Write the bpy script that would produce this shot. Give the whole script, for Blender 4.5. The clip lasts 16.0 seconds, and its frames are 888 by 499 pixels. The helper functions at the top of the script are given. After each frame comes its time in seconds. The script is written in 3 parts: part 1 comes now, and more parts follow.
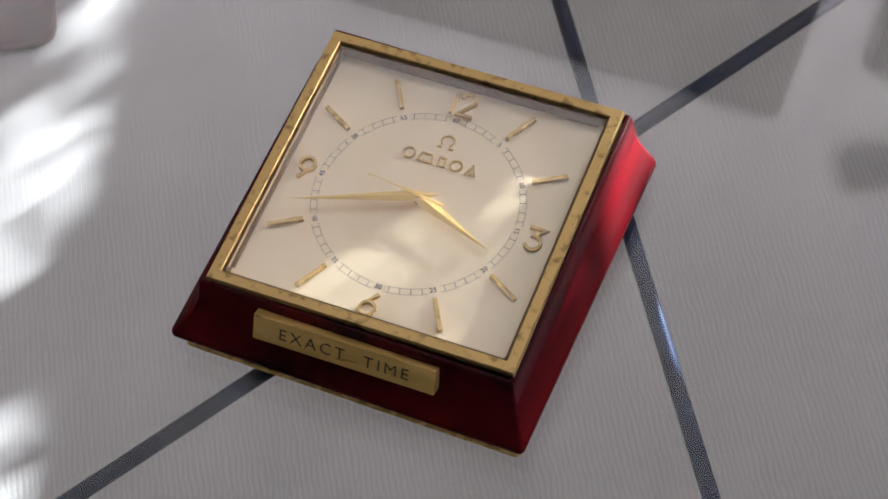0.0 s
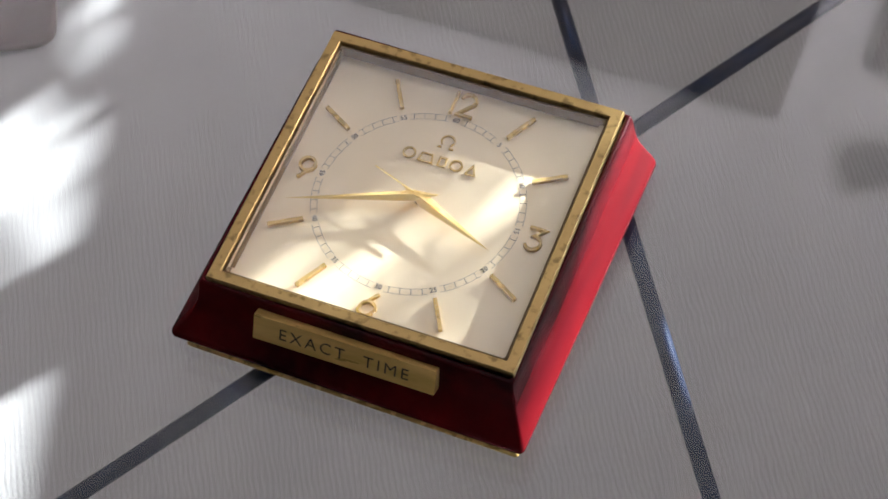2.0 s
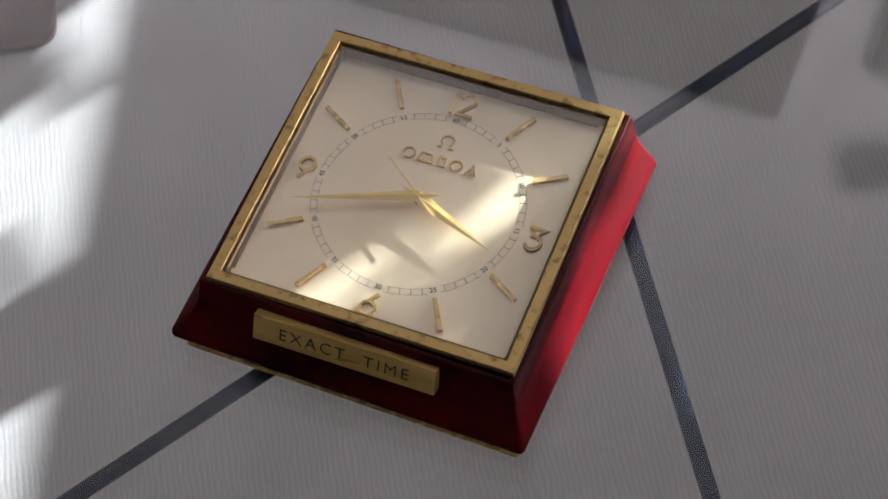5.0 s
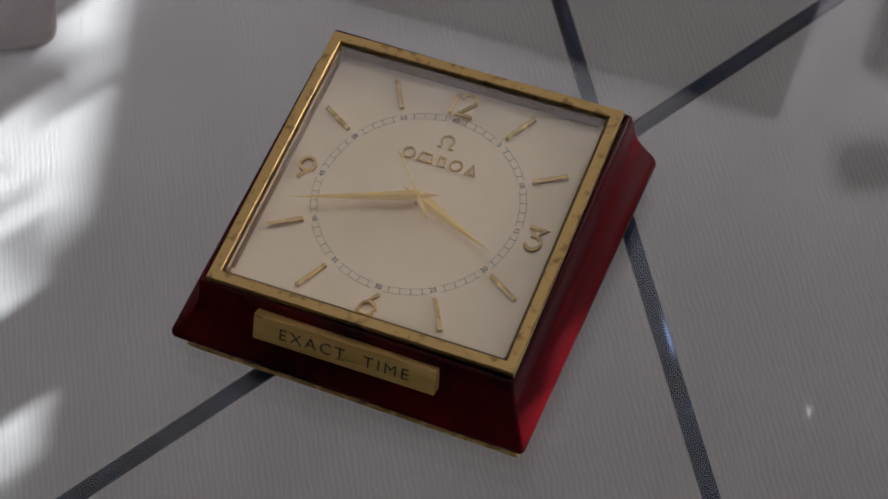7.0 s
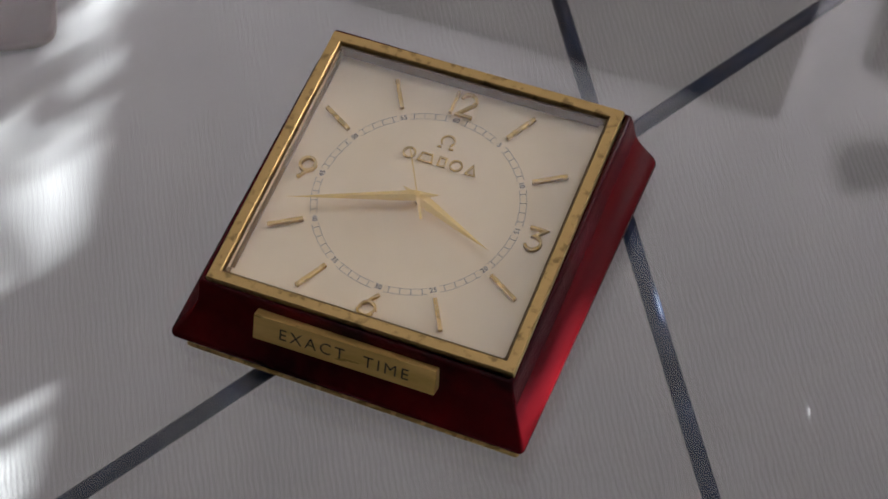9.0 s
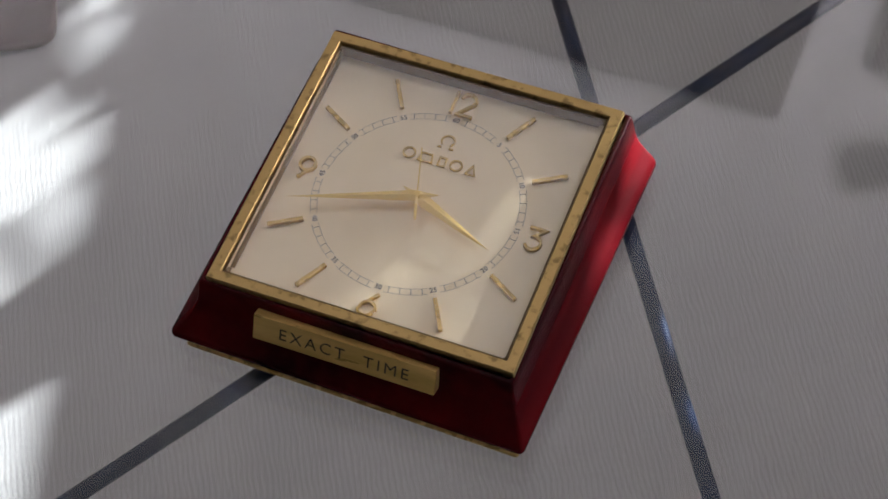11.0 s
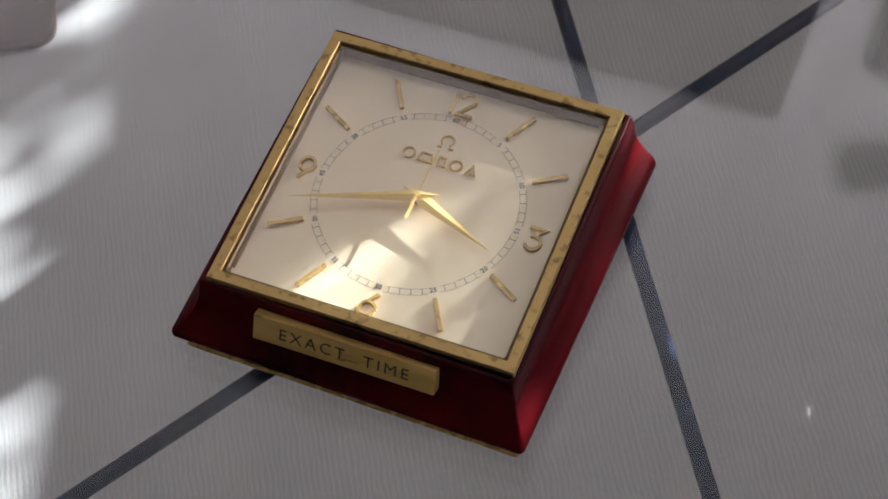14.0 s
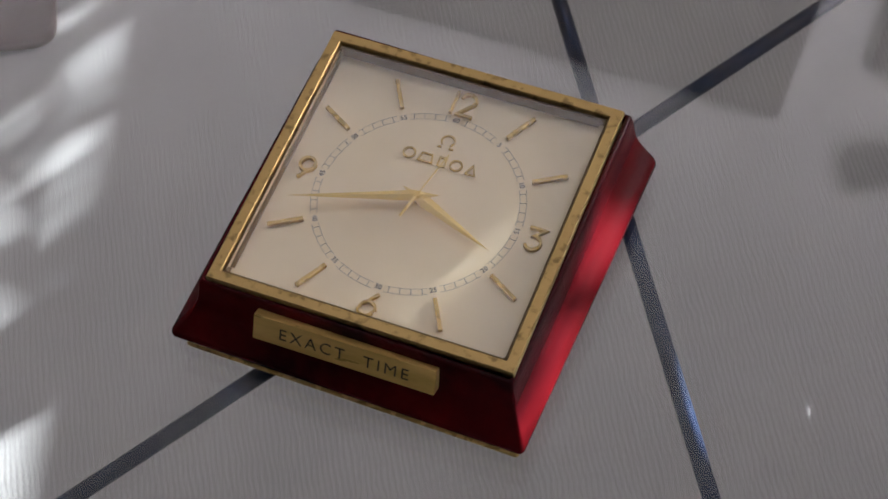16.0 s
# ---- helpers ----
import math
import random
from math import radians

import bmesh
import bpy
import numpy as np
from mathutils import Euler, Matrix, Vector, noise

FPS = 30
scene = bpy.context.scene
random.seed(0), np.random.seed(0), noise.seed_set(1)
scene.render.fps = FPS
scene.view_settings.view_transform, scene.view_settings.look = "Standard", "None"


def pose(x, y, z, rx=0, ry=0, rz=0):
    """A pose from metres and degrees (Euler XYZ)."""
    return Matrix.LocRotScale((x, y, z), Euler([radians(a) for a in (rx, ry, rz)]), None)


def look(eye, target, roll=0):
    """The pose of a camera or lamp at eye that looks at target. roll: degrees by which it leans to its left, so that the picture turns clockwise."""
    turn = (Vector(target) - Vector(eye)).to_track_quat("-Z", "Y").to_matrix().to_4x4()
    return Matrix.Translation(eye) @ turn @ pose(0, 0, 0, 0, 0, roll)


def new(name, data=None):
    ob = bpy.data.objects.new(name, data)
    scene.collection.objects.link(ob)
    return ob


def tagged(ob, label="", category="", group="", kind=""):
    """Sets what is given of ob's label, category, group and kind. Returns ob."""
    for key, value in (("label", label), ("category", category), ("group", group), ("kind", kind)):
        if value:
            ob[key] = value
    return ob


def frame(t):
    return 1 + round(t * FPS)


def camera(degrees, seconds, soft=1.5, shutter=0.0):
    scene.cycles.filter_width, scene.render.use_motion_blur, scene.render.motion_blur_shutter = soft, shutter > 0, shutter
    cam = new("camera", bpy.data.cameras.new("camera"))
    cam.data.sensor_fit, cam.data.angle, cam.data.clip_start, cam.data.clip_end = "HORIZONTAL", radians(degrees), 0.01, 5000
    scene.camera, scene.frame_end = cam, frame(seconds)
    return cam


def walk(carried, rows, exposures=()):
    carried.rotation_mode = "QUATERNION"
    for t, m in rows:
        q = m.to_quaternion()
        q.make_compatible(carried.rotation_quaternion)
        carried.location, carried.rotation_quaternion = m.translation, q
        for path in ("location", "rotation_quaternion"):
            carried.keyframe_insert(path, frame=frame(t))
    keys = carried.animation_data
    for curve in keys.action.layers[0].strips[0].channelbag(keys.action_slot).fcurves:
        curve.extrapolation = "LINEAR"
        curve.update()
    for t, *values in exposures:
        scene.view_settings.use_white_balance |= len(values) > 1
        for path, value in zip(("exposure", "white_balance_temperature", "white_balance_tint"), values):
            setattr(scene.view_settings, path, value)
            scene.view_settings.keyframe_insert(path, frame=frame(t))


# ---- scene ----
cam = camera(24.91, 16.0, soft=1.7)
EYE, AIM = (0.14631, -0.27646, 0.49132), (0.01349, -0.01512, 0.02596)
HOLD = look(EYE, AIM, -6.416)
walk(cam, [(0, HOLD), (16.0, HOLD)], exposures=[
    (0, 4.23, 6600, 12), (1, 4.14, 6600, 12), (2, 4.08, 6600, 12), (3, 3.97, 6600, 12), (4, 3.85, 6600, 12), (5.2, 3.67, 6600, 12), (6.4, 3.53, 6600, 12),
    (7, 3.50, 6600, 12), (8, 3.88, 6600, 12), (9, 3.83, 6600, 12), (10.5, 3.77, 6600, 12), (11.5, 3.80, 6600, 12), (12.2, 3.77, 6600, 12), (14, 3.82, 6600, 12), (16.0, 3.82, 6600, 12)])
cam.data.dof.use_dof, cam.data.dof.focus_distance, cam.data.dof.aperture_fstop = True, 0.55, 66

# ---- world, sun, window light ----
SUN_UP, SUN_AZ = radians(10.8), radians(58.5)
SUN_DIR = Vector((math.cos(SUN_UP) * math.cos(SUN_AZ), math.cos(SUN_UP) * math.sin(SUN_AZ), math.sin(SUN_UP)))
SUN_U = Vector((math.sin(SUN_AZ), -math.cos(SUN_AZ), 0))
SUN_V = SUN_DIR.cross(SUN_U) * -1
if SUN_V.z < 0:
    SUN_V = -SUN_V
ROOM_TURN = 17
ROOM = pose(0, 0, 0, 0, 0, ROOM_TURN)
FLOOR_Z, CEIL_Z = -0.45, 2.05
WALL_A = 2.0
SILL_Z, HEAD_Z = 0.117, 1.8
WIN_B0, WIN_B1 = 0.6, 2.95

world = bpy.data.worlds.new("sky")
scene.world = world
world.use_nodes = True
sky = world.node_tree.nodes.new("ShaderNodeTexSky")
sky.sky_type, sky.sun_disc = "NISHITA", False
sky.sun_elevation, sky.sun_rotation = SUN_UP, radians(90) - SUN_AZ
world.node_tree.links.new(sky.outputs["Color"], world.node_tree.nodes["Background"].inputs["Color"])
world.node_tree.nodes["Background"].inputs["Strength"].default_value = 0.08

sun = new("sun", bpy.data.lights.new("sun", "SUN"))
sun.data.energy, sun.data.angle, sun.data.color = 2.95, radians(0.15), (0.87, 0.95, 1.0)
sun.data.cycles.use_multiple_importance_sampling = False
sun.matrix_world = look(SUN_DIR * 6, (0, 0, 0))

day = new("window_daylight", bpy.data.lights.new("window_daylight", "AREA"))
day.data.shape, day.data.size, day.data.size_y = "RECTANGLE", WIN_B1 - WIN_B0, HEAD_Z - SILL_Z
day.data.energy, day.data.color, day.data.spread = 6.2, (0.92, 0.88, 0.96), radians(95)
day.data.cycles.use_multiple_importance_sampling = False
day.matrix_world = ROOM @ look((WALL_A - 0.02, (WIN_B0 + WIN_B1) / 2, (SILL_Z + HEAD_Z) / 2), (-1.0, 1.5, 1.5))


# ---- materials ----
def material(name, color, rough=0.5, metal=0.0, coat=0.0):
    m = bpy.data.materials.new(name)
    m.use_nodes = True
    b = m.node_tree.nodes["Principled BSDF"]
    b.inputs["Base Color"].default_value = (*color, 1)
    b.inputs["Roughness"].default_value = rough
    b.inputs["Metallic"].default_value = metal
    b.inputs["Coat Weight"].default_value = coat
    b.inputs["Coat Roughness"].default_value = 0.06
    return m


def node(m, kind, **inputs):
    n = m.node_tree.nodes.new(kind)
    for key, value in inputs.items():
        n.inputs[key.replace("_", " ")].default_value = value
    return n


def vary(m, low, high, scale, detail=4.0, at=(0.35, 0.7), rough=None, bump=0.0, bump_scale=None, stretch=None):
    """Noise between two colours, with optional roughness range and fine relief, in object space."""
    t, b = m.node_tree, m.node_tree.nodes["Principled BSDF"]
    co = node(m, "ShaderNodeTexCoord")
    vec = co.outputs["Object"]
    if stretch:
        mp = node(m, "ShaderNodeMapping", Scale=stretch)
        t.links.new(vec, mp.inputs["Vector"])
        vec = mp.outputs["Vector"]
    n = node(m, "ShaderNodeTexNoise", Scale=scale, Detail=detail)
    t.links.new(vec, n.inputs["Vector"])
    r = m.node_tree.nodes.new("ShaderNodeValToRGB")
    r.color_ramp.elements[0].position, r.color_ramp.elements[1].position = at
    r.color_ramp.elements[0].color, r.color_ramp.elements[1].color = (*low, 1), (*high, 1)
    t.links.new(n.outputs["Fac"], r.inputs["Fac"])
    t.links.new(r.outputs["Color"], b.inputs["Base Color"])
    if rough:
        q = node(m, "ShaderNodeMapRange", To_Min=rough[0], To_Max=rough[1])
        n2 = node(m, "ShaderNodeTexNoise", Scale=scale * 2.3, Detail=detail)
        t.links.new(vec, n2.inputs["Vector"])
        t.links.new(n2.outputs["Fac"], q.inputs["Value"])
        t.links.new(q.outputs["Result"], b.inputs["Roughness"])
    if bump:
        n3 = node(m, "ShaderNodeTexNoise", Scale=bump_scale or scale * 4, Detail=3.0)
        t.links.new(vec, n3.inputs["Vector"])
        bp = node(m, "ShaderNodeBump", Strength=bump, Distance=0.001)
        t.links.new(n3.outputs["Fac"], bp.inputs["Height"])
        t.links.new(bp.outputs["Normal"], b.inputs["Normal"])
    return m


def carpet_material():
    """Ribbed woven carpet: rows of loops 4 mm apart, with worn and flecked patches."""
    m = material("carpet", (0.3, 0.29, 0.28), 0.95)
    t, b = m.node_tree, m.node_tree.nodes["Principled BSDF"]
    co = node(m, "ShaderNodeTexCoord")
    mp = node(m, "ShaderNodeMapping", Rotation=(0, 0, radians(-14)))
    t.links.new(co.outputs["Object"], mp.inputs["Vector"])
    wob = node(m, "ShaderNodeTexNoise", Scale=60.0, Detail=2.0)
    t.links.new(mp.outputs["Vector"], wob.inputs["Vector"])
    mix = node(m, "ShaderNodeMix")
    mix.data_type = "VECTOR"
    mix.inputs["Factor"].default_value = 0.004
    t.links.new(mp.outputs["Vector"], mix.inputs["A"])
    t.links.new(wob.outputs["Color"], mix.inputs["B"])
    rows = node(m, "ShaderNodeTexWave", Scale=105.0, Distortion=1.9, Detail=3.0, Detail_Scale=3.0)
    rows.bands_direction = "X"
    cross = node(m, "ShaderNodeTexWave", Scale=70.0, Distortion=4.0, Detail=2.0, Detail_Scale=2.0)
    cross.bands_direction = "Y"
    for w in (rows, cross):
        t.links.new(mix.outputs["Result"], w.inputs["Vector"])
    mul = node(m, "ShaderNodeMath")
    mul.operation = "MULTIPLY"
    soft_cross = node(m, "ShaderNodeMapRange", To_Min=0.55, To_Max=1.0)
    t.links.new(cross.outputs["Fac"], soft_cross.inputs["Value"])
    t.links.new(rows.outputs["Fac"], mul.inputs[0])
    t.links.new(soft_cross.outputs["Result"], mul.inputs[1])
    fine = node(m, "ShaderNodeTexNoise", Scale=420.0, Detail=3.0)
    wide = node(m, "ShaderNodeTexNoise", Scale=14.0, Detail=4.0)
    for n in (fine, wide):
        t.links.new(co.outputs["Object"], n.inputs["Vector"])
    total = node(m, "ShaderNodeMath")
    total.operation = "ADD"
    half = node(m, "ShaderNodeMath")
    half.operation = "MULTIPLY"
    half.inputs[1].default_value = 0.42
    t.links.new(mul.outputs[0], half.inputs[0])
    t.links.new(half.outputs[0], total.inputs[0])
    f2 = node(m, "ShaderNodeMath")
    f2.operation = "MULTIPLY"
    t.links.new(fine.outputs["Fac"], f2.inputs[0])
    t.links.new(wide.outputs["Fac"], f2.inputs[1])
    t.links.new(f2.outputs[0], total.inputs[1])
    r = m.node_tree.nodes.new("ShaderNodeValToRGB")
    r.color_ramp.elements[0].position, r.color_ramp.elements[1].position = 0.1, 0.75
    r.color_ramp.elements[0].color = (*CARPET_LOW, 1)
    r.color_ramp.elements[1].color = (*CARPET_HIGH, 1)
    t.links.new(total.outputs[0], r.inputs["Fac"])
    t.links.new(r.outputs["Color"], b.inputs["Base Color"])
    bp = node(m, "ShaderNodeBump", Strength=0.15, Distance=0.001)
    t.links.new(total.outputs[0], bp.inputs["Height"])
    t.links.new(bp.outputs["Normal"], b.inputs["Normal"])
    b.inputs["Sheen Weight"].default_value = 0.6
    return m


def glass_material(name, tint):
    """Thin clear glass: what is behind shows through, and gloss grows towards grazing angles."""
    m = bpy.data.materials.new(name)
    m.use_nodes = True
    t = m.node_tree
    t.nodes.remove(t.nodes["Principled BSDF"])
    clear = node(m, "ShaderNodeBsdfTransparent", Color=(*tint, 1))
    gloss = node(m, "ShaderNodeBsdfGlossy", Roughness=0.0)
    fres = node(m, "ShaderNodeFresnel", IOR=1.45)
    mix = node(m, "ShaderNodeMixShader")
    t.links.new(fres.outputs[0], mix.inputs[0])
    t.links.new(clear.outputs[0], mix.inputs[1])
    t.links.new(gloss.outputs[0], mix.inputs[2])
    t.links.new(mix.outputs[0], t.nodes["Material Output"].inputs["Surface"])
    return m


CARPET_LOW, CARPET_HIGH = (0.292, 0.272, 0.269), (0.432, 0.405, 0.402)
M_CARPET = carpet_material()
M_GLASS = glass_material("table_glass", (0.96, 0.98, 0.97))
M_CRYSTAL = glass_material("crystal_glass", (0.99, 1.0, 0.985))
M_BEVEL = material("bevelled_glass", (0.985, 1.0, 0.985), 0.0)
M_BEVEL.node_tree.nodes["Principled BSDF"].inputs["Transmission Weight"].default_value = 1.0
M_LACQUER = vary(material("red_lacquer", (0.3, 0.01, 0.015), 0.22, 0, 0.0), (0.019, 0.0015, 0.0032), (0.094, 0.0029, 0.0046), 55,
                 at=(0.32, 0.7), rough=(0.16, 0.30), bump=0.03, bump_scale=300, stretch=(1, 0.12, 1))
M_LACQUER.node_tree.nodes["Principled BSDF"].inputs["Specular IOR Level"].default_value = 0.1
M_BRASS = vary(material("worn_brass", (0.6, 0.4, 0.13), 0.3, 0.85), (0.17, 0.115, 0.043), (0.39, 0.265, 0.10), 300, 6, (0.32, 0.46),
               rough=(0.28, 0.46), bump=0.08, bump_scale=900)
M_GILT = vary(material("gilt_metal", (0.75, 0.52, 0.2), 0.3, 0.35), (0.58, 0.38, 0.11), (0.70, 0.48, 0.16), 120, 2, (0.3, 0.7),
              rough=(0.2, 0.34))
M_PLATE = vary(material("brushed_brass", (0.55, 0.38, 0.12), 0.36, 0.35), (0.56, 0.35, 0.085), (0.84, 0.57, 0.19), 170, 6, (0.3, 0.68),
               rough=(0.22, 0.4), bump=0.1, bump_scale=500, stretch=(0.3, 2, 1))
M_DIAL = vary(material("silvered_dial", (0.7, 0.62, 0.5), 0.42, 0.14), (0.86, 0.71, 0.49), (0.93, 0.785, 0.565), 45, 5, (0.3, 0.7),
              rough=(0.38, 0.5), bump=0.02, bump_scale=1500)
M_DIAL.node_tree.nodes["Principled BSDF"].inputs["Specular IOR Level"].default_value = 0.75
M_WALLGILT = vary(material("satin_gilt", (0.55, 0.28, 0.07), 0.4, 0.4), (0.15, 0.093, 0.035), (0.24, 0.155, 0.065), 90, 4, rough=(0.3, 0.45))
M_HAND = vary(material("bright_gilt", (0.8, 0.6, 0.3), 0.3, 0.22), (0.93, 0.66, 0.21), (1.0, 0.74, 0.28), 120, 2, rough=(0.24, 0.28))
M_INK = material("black_ink", (0.015, 0.015, 0.02), 0.5)
M_ENGRAVED = material("dark_engraving", (0.012, 0.01, 0.006), 0.7)
M_STEEL = vary(material("blued_steel", (0.015, 0.02, 0.05), 0.3, 0.0), (0.003, 0.006, 0.016), (0.010, 0.019, 0.046), 40, 4, rough=(0.25, 0.35))
M_STEEL.node_tree.nodes["Principled BSDF"].inputs["Specular IOR Level"].default_value = 0.035
M_PLASTER = vary(material("white_plaster", (0.82, 0.81, 0.8), 0.9), (0.78, 0.77, 0.77), (0.85, 0.84, 0.83), 3, 5, bump=0.1, bump_scale=120)
M_WALL = vary(material("painted_wall", (0.4, 0.38, 0.35), 0.85), (0.14, 0.13, 0.125), (0.19, 0.18, 0.17), 4, 5, bump=0.1, bump_scale=90)
M_WOOD = vary(material("brown_wood", (0.3, 0.14, 0.09), 0.6), (0.05, 0.021, 0.015), (0.088, 0.041, 0.031), 14, 6, rough=(0.45, 0.65), bump=0.15,
              bump_scale=60, stretch=(1, 6, 1))
M_PANEL = vary(material("taupe_boards", (0.12, 0.1, 0.09), 0.7), (0.07, 0.06, 0.055), (0.15, 0.125, 0.11), 5, 6, rough=(0.6, 0.8), stretch=(1, 5, 1))
M_FRAME = vary(material("white_paint", (0.8, 0.79, 0.76), 0.45), (0.76, 0.75, 0.72), (0.83, 0.82, 0.79), 12, 4)
M_GREY = vary(material("grey_plastic", (0.2, 0.2, 0.21), 0.5), (0.06, 0.058, 0.058), (0.09, 0.088, 0.088), 30, 3)
M_LEAF = vary(material("green_leaf", (0.06, 0.1, 0.03), 0.5), (0.04, 0.075, 0.02), (0.09, 0.13, 0.04), 9, 3)
M_BARK = vary(material("bark", (0.16, 0.12, 0.09), 0.9), (0.09, 0.07, 0.05), (0.22, 0.17, 0.12), 30, 6, bump=0.6, bump_scale=60)
M_GROUND = vary(material("garden_ground", (0.1, 0.12, 0.06), 0.95), (0.06, 0.075, 0.035), (0.15, 0.15, 0.09), 2, 6, bump=0.4, bump_scale=30)
M_DUST = material("pale_dust", (0.55, 0.55, 0.53), 0.7)


# ---- mesh helpers ----
def part(name, bm, mat, parent=None, label="", m=None, smooth=False):
    bmesh.ops.recalc_face_normals(bm, faces=bm.faces[:])
    me = bpy.data.meshes.new(name)
    bm.to_mesh(me)
    bm.free()
    me.materials.append(mat)
    if smooth:
        me.shade_smooth()
    ob = new(name, me)
    ob.parent = parent
    if m is not None:
        ob.matrix_basis = m
    if label:
        tagged(ob, label)
    return ob


def box(x0, x1, y0, y1, z0, z1, bevel=0.0, m=None):
    bm = bmesh.new()
    bmesh.ops.create_cube(bm, size=1)
    for v in bm.verts:
        v.co = Vector((x0 + (v.co.x + 0.5) * (x1 - x0), y0 + (v.co.y + 0.5) * (y1 - y0), z0 + (v.co.z + 0.5) * (z1 - z0)))
    if bevel:
        bmesh.ops.bevel(bm, geom=bm.edges[:], offset=bevel, segments=2, affect="EDGES", profile=0.7)
    if m is not None:
        bm.transform(m)
    return bm


def rod_mesh(p, q, r, n=20):
    bm = bmesh.new()
    p, q = Vector(p), Vector(q)
    bmesh.ops.create_cone(bm, cap_ends=True, segments=n, radius1=r, radius2=r, depth=(q - p).length)
    bm.transform(Matrix.Translation((p + q) / 2) @ (q - p).to_track_quat("Z", "Y").to_matrix().to_4x4())
    return bm


def rounded_ring(hx, yf, yb, z, r, n=5):
    """Points of a rounded rectangle at height z."""
    out = []
    for cx, cy, a0 in ((hx - r, yb - r, 0), (-hx + r, yb - r, 90), (-hx + r, yf + r, 180), (hx - r, yf + r, 270)):
        for i in range(n + 1):
            a = radians(a0 + 90 * i / n)
            out.append((cx + r * math.cos(a), cy + r * math.sin(a), z))
    return out


def sweep(rings, closed=False, caps=(True, True)):
    bm = bmesh.new()
    rows = [[bm.verts.new(p) for p in ring] for ring in rings]
    n = len(rows[0])
    pairs = list(zip(rows, rows[1:])) + ([(rows[-1], rows[0])] if closed else [])
    for a, b in pairs:
        for i in range(n):
            bm.faces.new((a[i], a[(i + 1) % n], b[(i + 1) % n], b[i]))
    if not closed:
        if caps[0]:
            bm.faces.new(rows[0])
        if caps[1]:
            bm.faces.new(rows[-1])
    return bm


def lettering(name, words, size, depth, mat, parent, m, label="", spacing=1.0, wide=1.0, thin=0.0):
    cu = bpy.data.curves.new(name, "FONT")
    cu.body, cu.size, cu.extrude, cu.align_x, cu.align_y, cu.resolution_u = words, size, depth / 2, "CENTER", "CENTER", 4
    cu.space_character, cu.offset = spacing, -thin
    tmp = new("draft", cu)
    me = bpy.data.meshes.new_from_object(tmp.evaluated_get(bpy.context.evaluated_depsgraph_get()))
    bpy.data.objects.remove(tmp)
    bpy.data.curves.remove(cu)
    me.transform(m @ Matrix.Diagonal((wide, 1, 1, 1)))
    me.materials.clear()
    me.materials.append(mat)
    ob = new(name, me)
    ob.parent = parent
    if label:
        tagged(ob, label)
    return ob


# ---- the room ----
def build_room():
    a0, a1, b0, b1 = -2.6, WALL_A, -2.6, 3.4
    floor = part("floor", box(a0, a1, b0, b1, FLOOR_Z - 0.1, FLOOR_Z), M_CARPET, m=ROOM.copy())
    tagged(floor, "grey ribbed woven carpet covering the floor", "carpet", kind="structure")
    ceiling = part("ceiling", box(a0, a1, b0, b1, CEIL_Z, CEIL_Z + 0.15), M_PLASTER, m=ROOM.copy())
    tagged(ceiling, "plain white plastered ceiling of the room", "ceiling", kind="structure")
    low, high, t = FLOOR_Z - 0.1, CEIL_Z + 0.15, 0.2
    for name, lims in (("wall_west", (a0 - t, a0, b0 - t, b1 + t)), ("wall_south", (a0, a1, b0 - t, b0)), ("wall_north", (a0, a1, b1, b1 + t))):
        w = part(name, box(*lims, low, high), M_WALL, m=ROOM.copy())
        tagged(w, "plain pale painted wall of the room", "wall", kind="structure")
    # the window wall: four solid blocks round one opening
    bm = bmesh.new()
    for y0, y1, z0, z1 in ((b0 - t, WIN_B0, low, high), (WIN_B1, b1 + t, low, high), (WIN_B0, WIN_B1, low, SILL_Z), (WIN_B0, WIN_B1, HEAD_Z, high)):
        tmp = box(a1, a1 + t, y0, y1, z0, z1)
        me = bpy.data.meshes.new("tmp")
        tmp.to_mesh(me)
        tmp.free()
        bm.from_mesh(me)
        bpy.data.meshes.remove(me)
    tagged(part("wall_east", bm, M_WALL, m=ROOM.copy()), "pale painted wall with one large window", "wall", kind="structure")
    win = tagged(new("window_1"), "large white-framed window open to the garden", "window", kind="structure")
    win.matrix_basis = ROOM.copy()
    f, d = 0.05, 0.06
    for y0, y1, z0, z1 in ((WIN_B0, WIN_B0 + f, SILL_Z, HEAD_Z), (WIN_B1 - f, WIN_B1, SILL_Z, HEAD_Z),
                           (WIN_B0 + f, WIN_B1 - f, HEAD_Z - f, HEAD_Z)):
        part("window_frame", box(a1 + 0.08, a1 + 0.08 + d, y0, y1, z0, z1, 0.004), M_FRAME, win)
    part("window_sill", box(a1 - 0.04, a1 + 0.2, WIN_B0 - 0.05, WIN_B1 + 0.05, SILL_Z - 0.03, SILL_Z - 0.002, 0.005), M_FRAME, win)
    tagged(part("ground", box(-60, 60, -60, 60, -0.9, -0.7), M_GROUND), "dark grassy garden ground outside the window", "ground", kind="structure")


